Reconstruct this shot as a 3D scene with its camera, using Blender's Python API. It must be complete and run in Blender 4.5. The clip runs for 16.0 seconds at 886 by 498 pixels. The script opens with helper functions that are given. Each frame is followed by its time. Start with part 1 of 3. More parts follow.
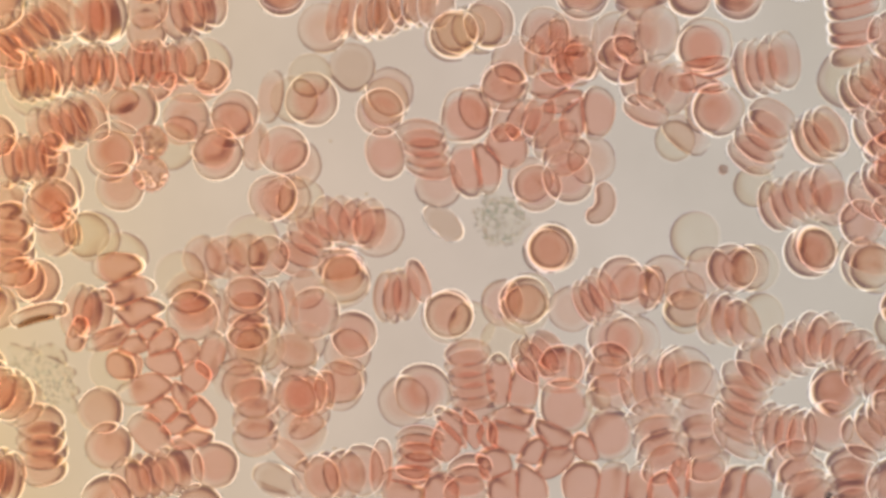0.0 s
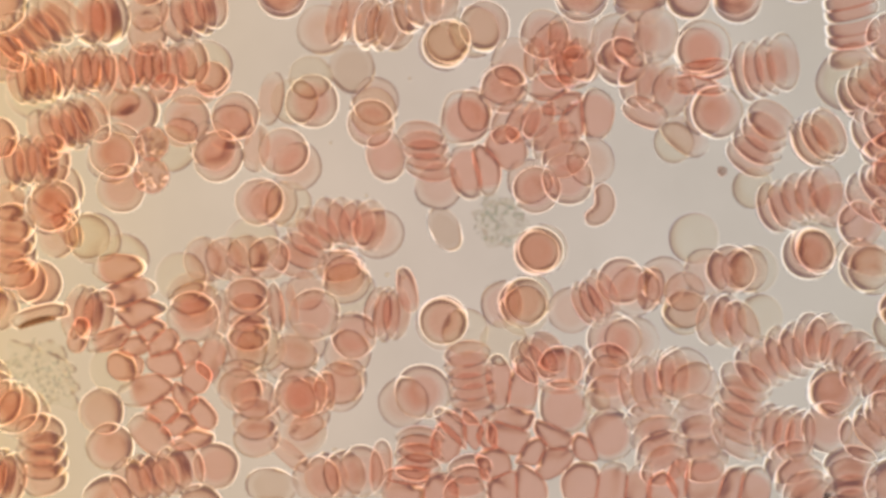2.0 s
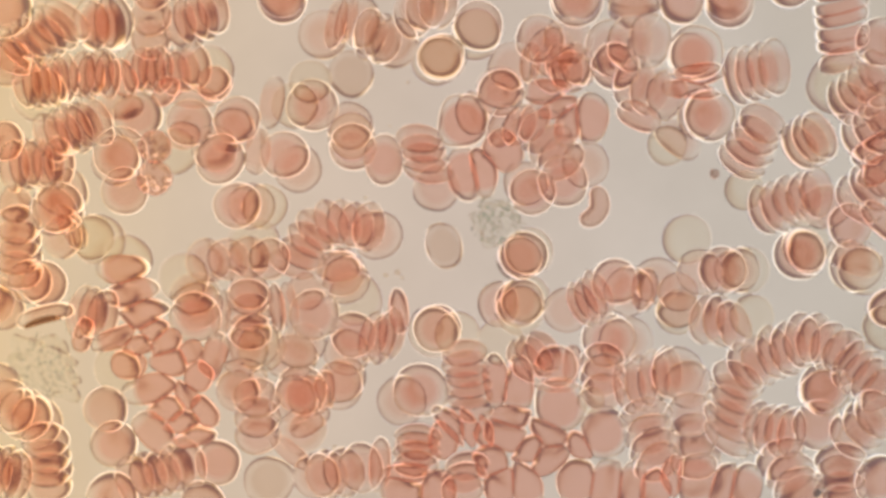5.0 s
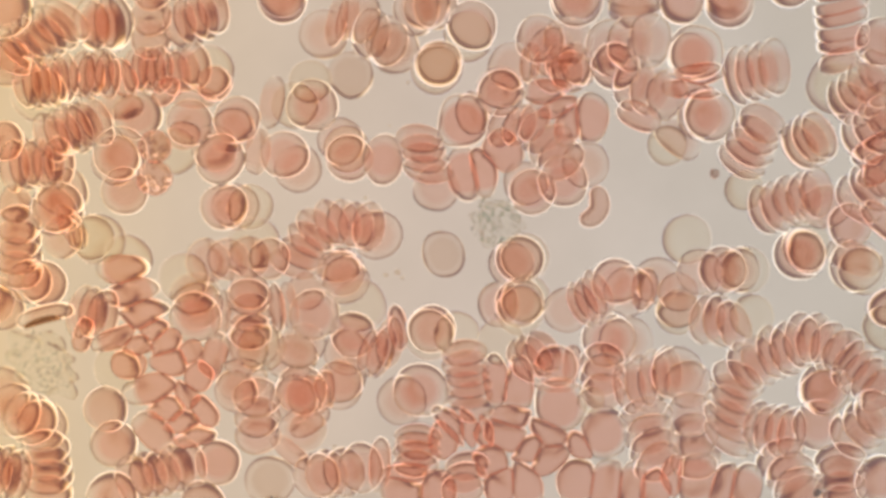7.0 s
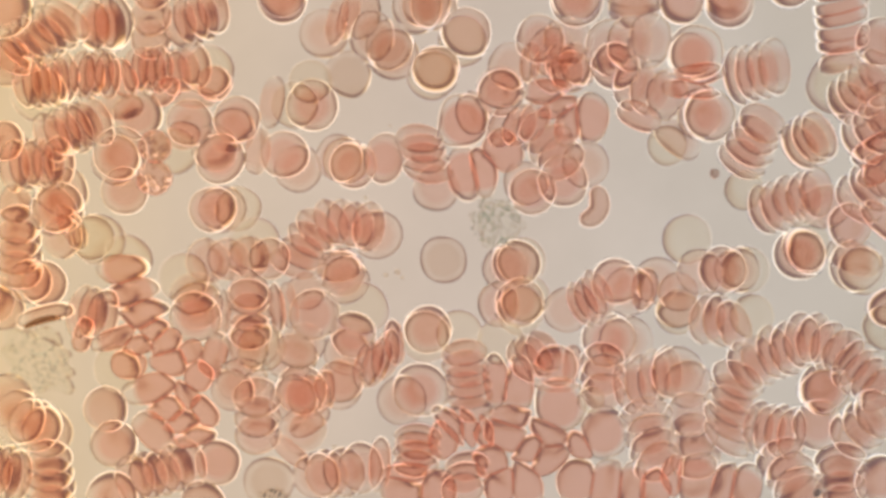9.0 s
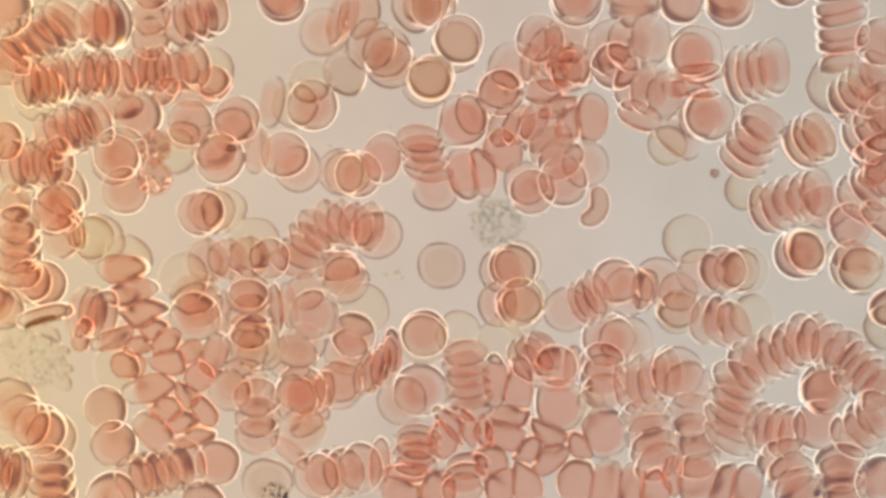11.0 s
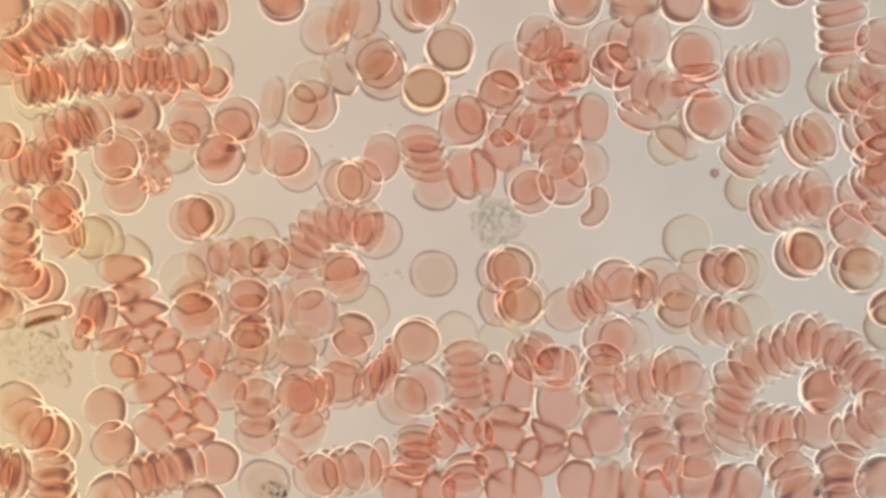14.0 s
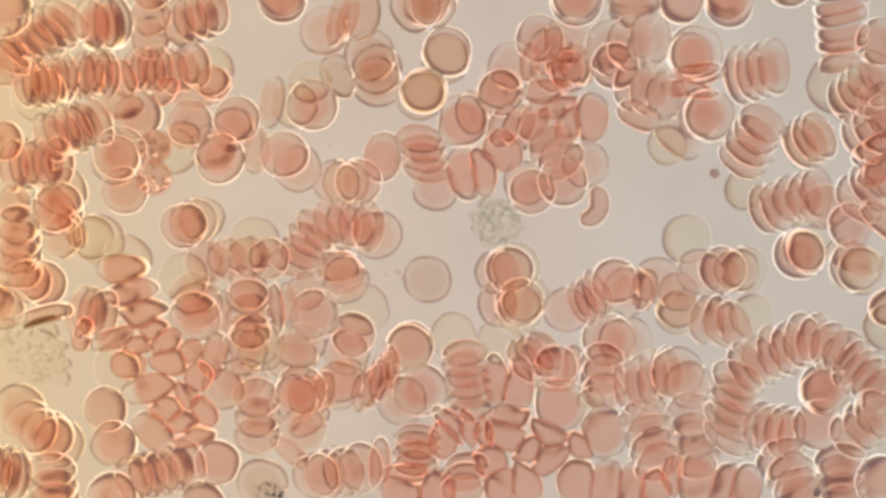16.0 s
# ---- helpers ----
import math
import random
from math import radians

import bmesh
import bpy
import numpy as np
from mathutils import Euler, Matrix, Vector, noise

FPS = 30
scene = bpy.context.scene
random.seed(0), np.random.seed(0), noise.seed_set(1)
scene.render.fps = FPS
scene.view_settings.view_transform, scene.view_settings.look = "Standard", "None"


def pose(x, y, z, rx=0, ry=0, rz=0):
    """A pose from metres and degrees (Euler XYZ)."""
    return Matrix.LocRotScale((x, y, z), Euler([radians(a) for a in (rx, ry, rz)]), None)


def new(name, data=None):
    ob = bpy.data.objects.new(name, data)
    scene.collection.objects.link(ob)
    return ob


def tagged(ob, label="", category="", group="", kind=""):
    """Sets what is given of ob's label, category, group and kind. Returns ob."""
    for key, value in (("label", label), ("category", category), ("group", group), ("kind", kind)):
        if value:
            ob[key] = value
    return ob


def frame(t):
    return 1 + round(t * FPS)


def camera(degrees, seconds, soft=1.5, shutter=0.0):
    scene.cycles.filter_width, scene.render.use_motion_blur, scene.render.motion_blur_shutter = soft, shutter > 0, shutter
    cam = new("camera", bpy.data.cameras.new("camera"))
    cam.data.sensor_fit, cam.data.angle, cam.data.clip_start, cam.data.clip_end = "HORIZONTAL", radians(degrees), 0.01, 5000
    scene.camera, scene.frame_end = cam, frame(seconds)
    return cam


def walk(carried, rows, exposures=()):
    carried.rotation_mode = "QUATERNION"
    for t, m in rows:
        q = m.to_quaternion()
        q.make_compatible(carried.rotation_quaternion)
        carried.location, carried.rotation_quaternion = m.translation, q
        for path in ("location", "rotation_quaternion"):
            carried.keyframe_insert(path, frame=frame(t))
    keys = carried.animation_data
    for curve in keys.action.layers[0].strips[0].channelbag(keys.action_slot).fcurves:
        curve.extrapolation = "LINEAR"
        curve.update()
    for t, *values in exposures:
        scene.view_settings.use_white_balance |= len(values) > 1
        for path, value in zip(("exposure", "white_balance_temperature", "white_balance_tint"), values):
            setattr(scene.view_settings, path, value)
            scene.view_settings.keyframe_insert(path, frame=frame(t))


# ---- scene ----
# One centimetre here stands for one micrometre of the real specimen.
# Places on the slide are read off in stage divisions, x to the right and y towards the observer.
DIV = 1.434 / 1568
LENS = 2.42
HIGH = 1.434 / 2 / math.tan(radians(LENS / 2))


def stage(x, y):
    """Metres on the slide for a place in stage divisions."""
    return (x - 784) * DIV, (441 - y) * DIV


# ---- camera: looks straight down the tube, the focus is turned a little at the start ----
cam = camera(LENS, 16.0, soft=3.7)


def tube(zoom, dx, dy):
    return pose(-dx * DIV / zoom, dy * DIV / zoom, HIGH / zoom)


walk(cam, [
    (0.0, tube(1.0225, 4.6, -4.2)), (0.5, tube(1.0004, 0.6, -0.8)), (1.0, tube(1.014, 3.1, -2.2)),
    (1.5, tube(1.0259, 5.4, -2.3)), (2.0, tube(1.019, 4.2, -1.6)), (2.5, tube(1.0117, 2.5, -0.8)),
    (3.0, tube(1.0065, 1.4, -0.4)), (3.5, tube(1.0, 0.1, 0.2)), (4.2, tube(1.0, 0.0, 0.3)),
    (9.0, tube(1.0, 0.0, 0.0)), (16.0, tube(1.0, -0.3, -0.2))],
    exposures=[(0.0, -0.06), (0.5, -0.01), (1.5, -0.06), (2.0, -0.06), (3.0, -0.02), (3.5, 0.0), (16.0, 0.0)])
scene.cycles.max_bounces = scene.cycles.transmission_bounces = 48
scene.cycles.transparent_max_bounces = 48

# ---- light: the substage condenser below the slide, and an added even glow around that whitens cell rims ----
LAMP_DEPTH = 30.0
world = bpy.data.worlds.new("added_glow")
scene.world = world
world.use_nodes = True
world.node_tree.nodes["Background"].inputs[0].default_value = (0.7, 0.66, 0.6, 1)
world.node_tree.nodes["Background"].inputs[1].default_value = 1.0


# ---- materials ----
def material(name):
    m = bpy.data.materials.new(name)
    m.use_nodes = True
    t = m.node_tree
    t.nodes.clear()
    out = t.nodes.new("ShaderNodeOutputMaterial")

    def add(kind, **inputs):
        n = t.nodes.new("ShaderNode" + kind)
        for key, value in inputs.items():
            sock = n.inputs[int(key[1:])] if key[0] == "i" and key[1:].isdigit() else n.inputs[key.replace("_", " ")]
            if isinstance(value, bpy.types.NodeSocket):
                t.links.new(value, sock)
            else:
                sock.default_value = value
        return n
    return m, add, lambda s: t.links.new(s, out.inputs[0])


def ramp(node, stops):
    r = node.color_ramp
    while len(r.elements) < len(stops):
        r.elements.new(0.5)
    for e, (p, c) in zip(r.elements, stops):
        e.position, e.color = p, (*c, 1)
    return node


def cell_material(name, tint, spread, ior, fades=None, start=0.87):
    """Clear red-tinted cell body: the light is bent and tinted at each of its faces."""
    m, add, finish = material(name)
    place, info = add("TexCoord"), add("ObjectInfo")
    cloud = add("TexNoise", Vector=place.outputs["Object"], Scale=55.0, Detail=3.0)
    grain = add("TexNoise", Vector=place.outputs["Object"], Scale=420.0, Detail=2.0)
    mixed = add("Math", i0=cloud.outputs[0], i1=grain.outputs[0])
    mixed.operation = "ADD"
    half = add("Math", i0=mixed.outputs[0], i1=info.outputs["Random"])
    half.operation = "ADD"
    third = add("Math", i0=half.outputs[0], i1=1 / 2.2)
    third.operation = "MULTIPLY"
    tone = ramp(add("ValToRGB", i0=third.outputs[0]), [(0.2, tint), (0.95, spread)])
    # Rim tint fades to near white: thin edge, and its bright halo coloured in.
    flat = add("VectorMath", i0=place.outputs["Object"], i1=fades or (1, 1, 0))
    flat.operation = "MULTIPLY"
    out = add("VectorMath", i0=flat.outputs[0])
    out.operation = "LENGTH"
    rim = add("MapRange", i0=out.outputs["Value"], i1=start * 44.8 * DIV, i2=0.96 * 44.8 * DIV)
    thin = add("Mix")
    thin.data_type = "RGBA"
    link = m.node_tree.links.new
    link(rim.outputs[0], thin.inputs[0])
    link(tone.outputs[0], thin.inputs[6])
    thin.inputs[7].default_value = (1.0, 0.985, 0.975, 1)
    colour = thin.outputs[2] if fades else tone.outputs[0]
    bump = add("Bump", Strength=0.02, Distance=0.002, Height=cloud.outputs[0])
    body = add("BsdfGlass", Color=colour, Roughness=0.0, IOR=ior, Normal=bump.outputs[0])
    finish(body.outputs[0])
    return m


IOR = 1.058
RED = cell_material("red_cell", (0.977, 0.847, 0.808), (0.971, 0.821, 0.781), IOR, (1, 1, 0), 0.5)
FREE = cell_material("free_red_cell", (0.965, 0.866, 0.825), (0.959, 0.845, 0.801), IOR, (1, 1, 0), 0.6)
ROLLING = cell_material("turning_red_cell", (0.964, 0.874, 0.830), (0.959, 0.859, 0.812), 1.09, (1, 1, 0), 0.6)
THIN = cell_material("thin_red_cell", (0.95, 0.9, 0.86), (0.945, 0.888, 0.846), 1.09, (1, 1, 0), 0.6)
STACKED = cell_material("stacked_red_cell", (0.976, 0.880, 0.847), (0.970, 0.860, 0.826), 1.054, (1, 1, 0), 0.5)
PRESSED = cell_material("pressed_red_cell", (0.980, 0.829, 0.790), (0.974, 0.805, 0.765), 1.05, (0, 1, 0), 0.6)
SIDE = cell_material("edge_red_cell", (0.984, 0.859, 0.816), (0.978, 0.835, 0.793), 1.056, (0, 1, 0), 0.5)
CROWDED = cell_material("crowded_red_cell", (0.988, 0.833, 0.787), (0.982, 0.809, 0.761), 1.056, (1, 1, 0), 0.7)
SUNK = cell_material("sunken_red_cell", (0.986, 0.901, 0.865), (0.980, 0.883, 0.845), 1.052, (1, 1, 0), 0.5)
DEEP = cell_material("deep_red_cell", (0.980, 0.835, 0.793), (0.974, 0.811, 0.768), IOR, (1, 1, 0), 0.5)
SOFT = cell_material("platelet_body", (0.982, 0.982, 0.968), (0.976, 0.977, 0.962), 1.02)
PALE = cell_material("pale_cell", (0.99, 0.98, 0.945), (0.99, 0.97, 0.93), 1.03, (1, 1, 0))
GRAIN = cell_material("granule", (0.955, 0.964, 0.955), (0.915, 0.93, 0.918), 1.036)
DUST = cell_material("dust", (0.8, 0.72, 0.7), (0.84, 0.77, 0.74), 1.04)
KNOB = cell_material("crenated_red_cell", (0.957, 0.829, 0.783), (0.937, 0.794, 0.749), 1.08)
FOLD = cell_material("dark_fold", (0.66, 0.56, 0.46), (0.6, 0.5, 0.41), 1.05)
COAL = cell_material("dark_grit", (0.62, 0.64, 0.66), (0.5, 0.52, 0.56), 1.05)

m, add, finish = material("slide_glass")
place = add("TexCoord")
smear = add("TexNoise", Vector=place.outputs["Object"], Scale=5.0, Detail=5.0)
tone = ramp(add("ValToRGB", i0=smear.outputs[0]), [(0.3, (0.945, 0.945, 0.94)), (0.65, (1.0, 1.0, 1.0))])
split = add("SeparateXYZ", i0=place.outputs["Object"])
# Uneven lamp light put into the slide's colour: warmer on the left.
slide_across = add("MapRange", i0=split.outputs[0], i1=-0.717, i2=0.717)
uneven_light = ramp(add("ValToRGB", i0=slide_across.outputs[0]), [
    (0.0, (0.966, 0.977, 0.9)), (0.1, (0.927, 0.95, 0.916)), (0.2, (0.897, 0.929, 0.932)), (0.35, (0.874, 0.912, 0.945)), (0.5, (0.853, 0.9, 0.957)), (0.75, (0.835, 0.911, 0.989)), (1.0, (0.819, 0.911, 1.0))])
both = add("VectorMath", i0=tone.outputs[0], i1=uneven_light.outputs[0])
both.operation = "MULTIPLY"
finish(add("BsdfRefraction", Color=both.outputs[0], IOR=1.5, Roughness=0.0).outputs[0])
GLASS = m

m, add, finish = material("condenser_light")
place = add("TexCoord")
away = add("VectorMath", i0=place.outputs["Object"])
away.operation = "LENGTH"
reach = add("MapRange", i0=away.outputs["Value"], i1=0.0, i2=12.0)
# Dark and coloured rings added to the lamp draw cells' outlines, halos and fringes.
halo_rings = ramp(add("ValToRGB", i0=reach.outputs[0]), [
    (0.0, (1.03, 1.03, 1.03)), (3.0 / 60, (1.02, 1.02, 1.02)), (6.0 / 60, (1.0, 0.99, 0.97)), (7.7 / 60, (0.98, 0.94, 0.88)),
    (10.0 / 60, (0.84, 0.73, 0.67)), (12.3 / 60, (0.54, 0.41, 0.42)), (13.8 / 60, (0.38, 0.29, 0.34)), (16.2 / 60, (0.5, 0.39, 0.34)), (18.0 / 60, (1.22, 1.02, 0.68)),
    (20.5 / 60, (1.95, 1.86, 1.6)), (24.5 / 60, (2.55, 2.55, 2.48)), (28 / 60, (2.35, 2.46, 2.6)), (32 / 60, (1.4, 1.62, 2.1)), (35 / 60, (1.05, 1.2, 1.6)), (40 / 60, (1.3, 1.3, 1.3)), (1.0, (1.1, 1.05, 1.0))])
lit = add("VectorMath", i0=halo_rings.outputs[0], i1=(0.825, 0.602, 0.446))
lit.operation = "MULTIPLY"
finish(add("Emission", Color=lit.outputs[0], Strength=1.04).outputs[0])
LIGHT = m

m, add, finish = material("black_metal")
place = add("TexCoord")
rub = add("TexNoise", Vector=place.outputs["Object"], Scale=6.0, Detail=5.0)
tone = ramp(add("ValToRGB", i0=rub.outputs[0]), [(0.3, (0.02, 0.02, 0.02)), (0.7, (0.05, 0.05, 0.05))])
finish(add("BsdfPrincipled", Base_Color=tone.outputs[0], Roughness=0.5, Metallic=0.6).outputs[0])
METAL = m


# ---- large structure: slide and condenser ----
def mesh_of(name, bm, mat, smooth=True):
    for f in bm.faces:
        f.smooth = smooth
    data = bpy.data.meshes.new(name)
    bm.to_mesh(data)
    bm.free()
    data.materials.append(mat)
    return data


def part(name, bm, mat, parent, label="", smooth=True):
    ob = new(name, mesh_of(name, bm, mat, smooth))
    ob.parent = parent
    return tagged(ob, label) if label else ob


def spun(profile, steps):
    """A closed body of revolution about z from (radius, height) pairs; the ends lie on the axis."""
    bm = bmesh.new()
    rings = []
    for r, z in profile:
        if r < 1e-9:
            rings.append([bm.verts.new((0, 0, z))])
        else:
            rings.append([bm.verts.new((r * math.cos(k * math.tau / steps), r * math.sin(k * math.tau / steps), z)) for k in range(steps)])
    for a, b in zip(rings, rings[1:]):
        for k in range(steps):
            quad = [a[k % len(a)], b[k % len(b)], b[(k + 1) % len(b)], a[(k + 1) % len(a)]]
            bm.faces.new(list(dict.fromkeys(quad)))
    bmesh.ops.recalc_face_normals(bm, faces=bm.faces)
    return bm


def build_slide():
    bm = bmesh.new()
    bmesh.ops.create_cube(bm, size=1, matrix=Matrix.Translation((0, 0, -0.2)) @ Matrix.Diagonal((24, 16, 0.4, 1)))
    bmesh.ops.bevel(bm, geom=bm.edges[:], offset=0.03, segments=2, affect="EDGES")
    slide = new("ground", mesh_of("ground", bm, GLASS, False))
    tagged(slide, "clear glass microscope slide wet with thin plasma, warm light tinted in at left", "glass slide", kind="structure")


def build_condenser():
    lamp = new("condenser_lamp")
    lamp.location = (0, 0, -LAMP_DEPTH)
    tagged(lamp, "round glowing condenser lens below the glass slide", "lamp")
    part("lens", spun([(0, 0.0), (6, 0.0), (11.95, 0.0), (12.0, -0.05), (12.0, -0.4), (0, -0.4)], 96), LIGHT, lamp, "warm white glowing lens with added dark and coloured rings", False)
    part("mount", spun([(0, -0.42), (12.1, -0.42), (12.1, 0.1), (12.8, 0.1), (13.0, -0.05), (13.0, -1.0), (12.8, -1.2), (0, -1.2)], 96), METAL, lamp, "black metal lens mount", False)


build_slide()
build_condenser()


# ---- cells ----
R = 44.8 * DIV          # radius of a common red cell
THICK = 0.0115        # half its thickness at the rim


DEPTHS = (0.0, 0.025, 0.05, 0.075, 0.1, 0.125, 0.15, 0.22, 0.29, 0.38, 0.47, 0.55, 0.64, 0.75, 0.87, 1.0)   # inset from the rim, in radii


def steep(inset, rim):
    """How steeply the face of a cell rises from its rim, shaped to draw outline and halo: sharp (above 1) or softer
    rim, round shoulder, flat middle.
    """
    if rim < 1:
        return rim if inset < 0.1 else min(0.4, 0.8 * rim) if inset < 0.22 else 0.05 + 0.2 * max(0.0, 0.5 - inset) / 0.3
    if inset < 0.075:
        return rim
    if inset < 0.125:
        return 0.83
    return 0.05 + 0.55 * (max(0.0, 0.58 - inset) / 0.42) ** 1.4


def rise(rim):
    """Heights over DEPTHS, in radii."""
    out = [0.0]
    for p, q in zip(DEPTHS, DEPTHS[1:]):
        out.append(out[-1] + (q - p) * steep((p + q) / 2, rim))
    return out


def level(heights, at):
    """The height at an inset, from heights over DEPTHS."""
    for k in range(1, len(DEPTHS)):
        if at <= DEPTHS[k]:
            f = (at - DEPTHS[k - 1]) / (DEPTHS[k] - DEPTHS[k - 1])
            return heights[k - 1] + (heights[k] - heights[k - 1]) * f
    return heights[-1]


def cushion_bm(seed, wide, high, lead=1.4, side=1.4, trail=1.4, shear=0.0, dimple=0.0, steps=44, radius=R, uneven=0.05, clip=(), fine=1.0, box=1.0, rough=0.013):
    """A cell with the given outline, round or squeezed to an oval: rim, shoulder and dimpled middle. The rims at both ends of its
    width and at its sides may differ; trail 0: it thins out to a wedge on which the next cell lies. shear: how steeply it leans.
    clip: lines (unit normal, distance) at which neighbours stop it; fine: the width of its rim; box: below 1 its outline grows square; rough: how lumpy its faces are."""
    a, b = wide * 0.525 * DIV, high * 0.525 * DIV
    rnd = random.Random(seed)
    waves = [(k, rnd.uniform(-1, 1) * uneven / k, rnd.uniform(0, math.tau)) for k in (2, 3, 4, 5)]
    flank = rise(side)
    front = rise(lead)
    back = rise(trail) if trail else [flank[-1] * min(1.0, d / 0.6) for d in DEPTHS]
    keep = [k for k, d in enumerate(DEPTHS) if d * radius * fine < 0.96 * a]
    bm = bmesh.new()
    rows = []
    for k, sign in [(k, -1) for k in reversed(keep)] + [(k, 1) for k in keep[1:]]:
        d = DEPTHS[k] * radius * fine
        row = []
        for n in range(steps):
            w = n * math.tau / steps
            c, q = math.cos(w), math.sin(w)
            c, q = math.copysign(abs(c) ** box, c), math.copysign(abs(q) ** box, q)
            g = 1 + sum(m * math.cos(f * w + p) for f, m, p in waves)
            hold = [max(0.0, a * g * c * u + b * g * q * v) / far for u, v, far in clip]
            g *= (1 + sum(h ** 8 for h in hold)) ** -0.125
            cap = 0.93 * min(a, b) * g
            inset = d if d < 0.6 * cap else cap * (0.6 + 0.4 * math.tanh((d / cap - 0.6) / 0.4))
            x, y = (a * g - inset) * c, (b * g - inset) * q
            at = inset / (radius * fine)
            turn = min(1.0, max(0.0, c / 0.4)) if c > 0 and not trail else c * c / (c * c + q * q)
            z = (level(flank, at) * (1 - turn) + level(back if c > 0 else front, at) * turn) * radius * fine
            z -= dimple * radius * 0.25 * max(0.0, DEPTHS[k] - 0.5) ** 2 * 4
            lump = noise.noise(Vector((x * 26 + seed * 7.3, y * 26, seed))) * rough * min(1.0, DEPTHS[k] * 3)
            row.append(bm.verts.new((x, y, sign * z + lump * (1.0 if sign > 0 else 0.4) - shear * x)))
        rows.append(row)
    for p, q in zip(rows, rows[1:]):
        for n in range(steps):
            bm.faces.new((p[n], p[(n + 1) % steps], q[(n + 1) % steps], q[n]))
    bm.faces.new(rows[0])
    bm.faces.new(rows[-1])
    bmesh.ops.triangulate(bm, faces=[f for f in bm.faces if len(f.verts) > 4])
    bmesh.ops.recalc_face_normals(bm, faces=bm.faces)
    return bm


def pressed_bm(seed, half, bow, fan=0.0, radius=R, first=False, last=False, steps=40):
    """A cell pressed against its neighbours in a stack, flat where it touches them and rounded at a free end."""
    bm = bmesh.new()
    high = 0.62 * radius
    rows = []
    for u in (-1.0, -0.985, -0.95, -0.88, -0.75, -0.5, -0.2, 0.2, 0.5, 0.75, 0.88, 0.95, 0.985, 1.0):
        if (u < 0 and first) or (u > 0 and last):
            swell = (1 - abs(u) ** 2.8) ** 0.42
            g, h = 0.3 + 0.7 * swell, 0.12 + 0.88 * swell
        else:
            g, h = 0.88 + 0.12 * math.sqrt(1 - u * u), 1 - 0.09 * abs(u) ** 5
        row = []
        for k in range(steps):
            a = k * math.tau / steps
            c, q = math.cos(a), math.sin(a)
            y, z = radius * g * math.copysign(abs(c) ** 0.625, c), high * h * math.copysign(abs(q) ** 0.625, q)
            z *= 1 + 0.1 * noise.noise(Vector((0.3 * u + seed * 40, 2.2 * math.cos(a), seed * 9)))
            flex = bow * (1 - (y / radius) ** 2)
            row.append(bm.verts.new((u * max(half * 0.12, half + y / 2 * fan) + flex, y, z)))
        rows.append(row)
    for a, b in zip(rows, rows[1:]):
        for k in range(steps):
            bm.faces.new((a[k], b[k], b[(k + 1) % steps], a[(k + 1) % steps]))
    ends = [bm.faces.new(rows[0]), bm.faces.new(rows[-1][::-1])]
    for f in ends:
        for e in f.edges:
            e.smooth = False
    bmesh.ops.triangulate(bm, faces=ends)
    bmesh.ops.recalc_face_normals(bm, faces=bm.faces)
    return bm


UNDRESSED = bpy.data.meshes.new("cell")
dice = random.Random(5)
placed = []
loose = []    # single cells: object, place, tilt, pale
rolling = set()  # cells that turn over as they float
standing = []  # single cells on edge
crowd = []    # places of cells in stacks
FLAT = "round flat translucent pink-red blood cell seen from its face"
EDGE = "pink-red blood cell standing on edge in a stack"
LEAN = "tilted pink-red biconcave blood cell overlapping its neighbours"
WEDGED = "pink-red blood cell squeezed out of shape by its neighbours"
FADED = "faint pale almost empty round blood cell"


def cell_pose(x, y, tilt, az, z, spin=0.0):
    px, py = stage(x, y)
    return pose(px, py, z) @ pose(0, 0, 0, 0, 0, -az) @ pose(0, 0, 0, 0, tilt) @ pose(0, 0, 0, 0, 0, spin)


def rest(x, y, tilt, az, d):
    """The height at which a cell lies on the slide or on the cells below it."""
    r, a, t = d / 2 * DIV, radians(az), radians(min(tilt, 62))
    px, py = stage(x, y)
    z = r * math.sin(radians(tilt)) + THICK * (1.15 - 0.5 * math.sin(radians(tilt)))
    for _ in range(6):
        clash = False
        for qx, qy, qz, qt, qa, qr in placed:
            if math.hypot(px - qx, py - qy) > 0.8 * (r * math.cos(t) + qr * math.cos(qt)):
                continue
            mx, my = (qx - px) / 2, (qy - py) / 2
            mine = z - math.tan(t) * (mx * math.cos(a) - my * math.sin(a))
            other = qz - math.tan(qt) * (-mx * math.cos(qa) + my * math.sin(qa))
            if abs(mine - other) < 1.3 * THICK:
                z += 1.3 * THICK - (mine - other)
                clash = True
        if not clash or z > 0.11:
            break
    z = min(z, 0.12)
    placed.append((px, py, z, t, a, r))
    return z


def shown(d, tilt):
    """The width that a cell of diameter d shows at a tilt."""
    return d * math.cos(radians(tilt)) + 15 * math.sin(radians(tilt))


def cell(x, y, tilt=0, az=0, d=82, pale=False, deep=False):
    """One cell: its place, its tilt from lying flat, the way it leans and its diameter, in divisions and degrees. dress() shapes it."""
    ob = new("red_blood_cell", UNDRESSED)
    ob.rotation_mode = "QUATERNION"
    ob.matrix_basis = cell_pose(x, y, 0, az, rest(x, y, tilt, az, d))
    loose.append([ob, x, y, tilt, pale, d, az, deep])
    tagged(ob, FADED if pale else FLAT if tilt < 18 else EDGE if tilt > 45 else LEAN, "blood cell", "red blood cells in plasma")
    return ob


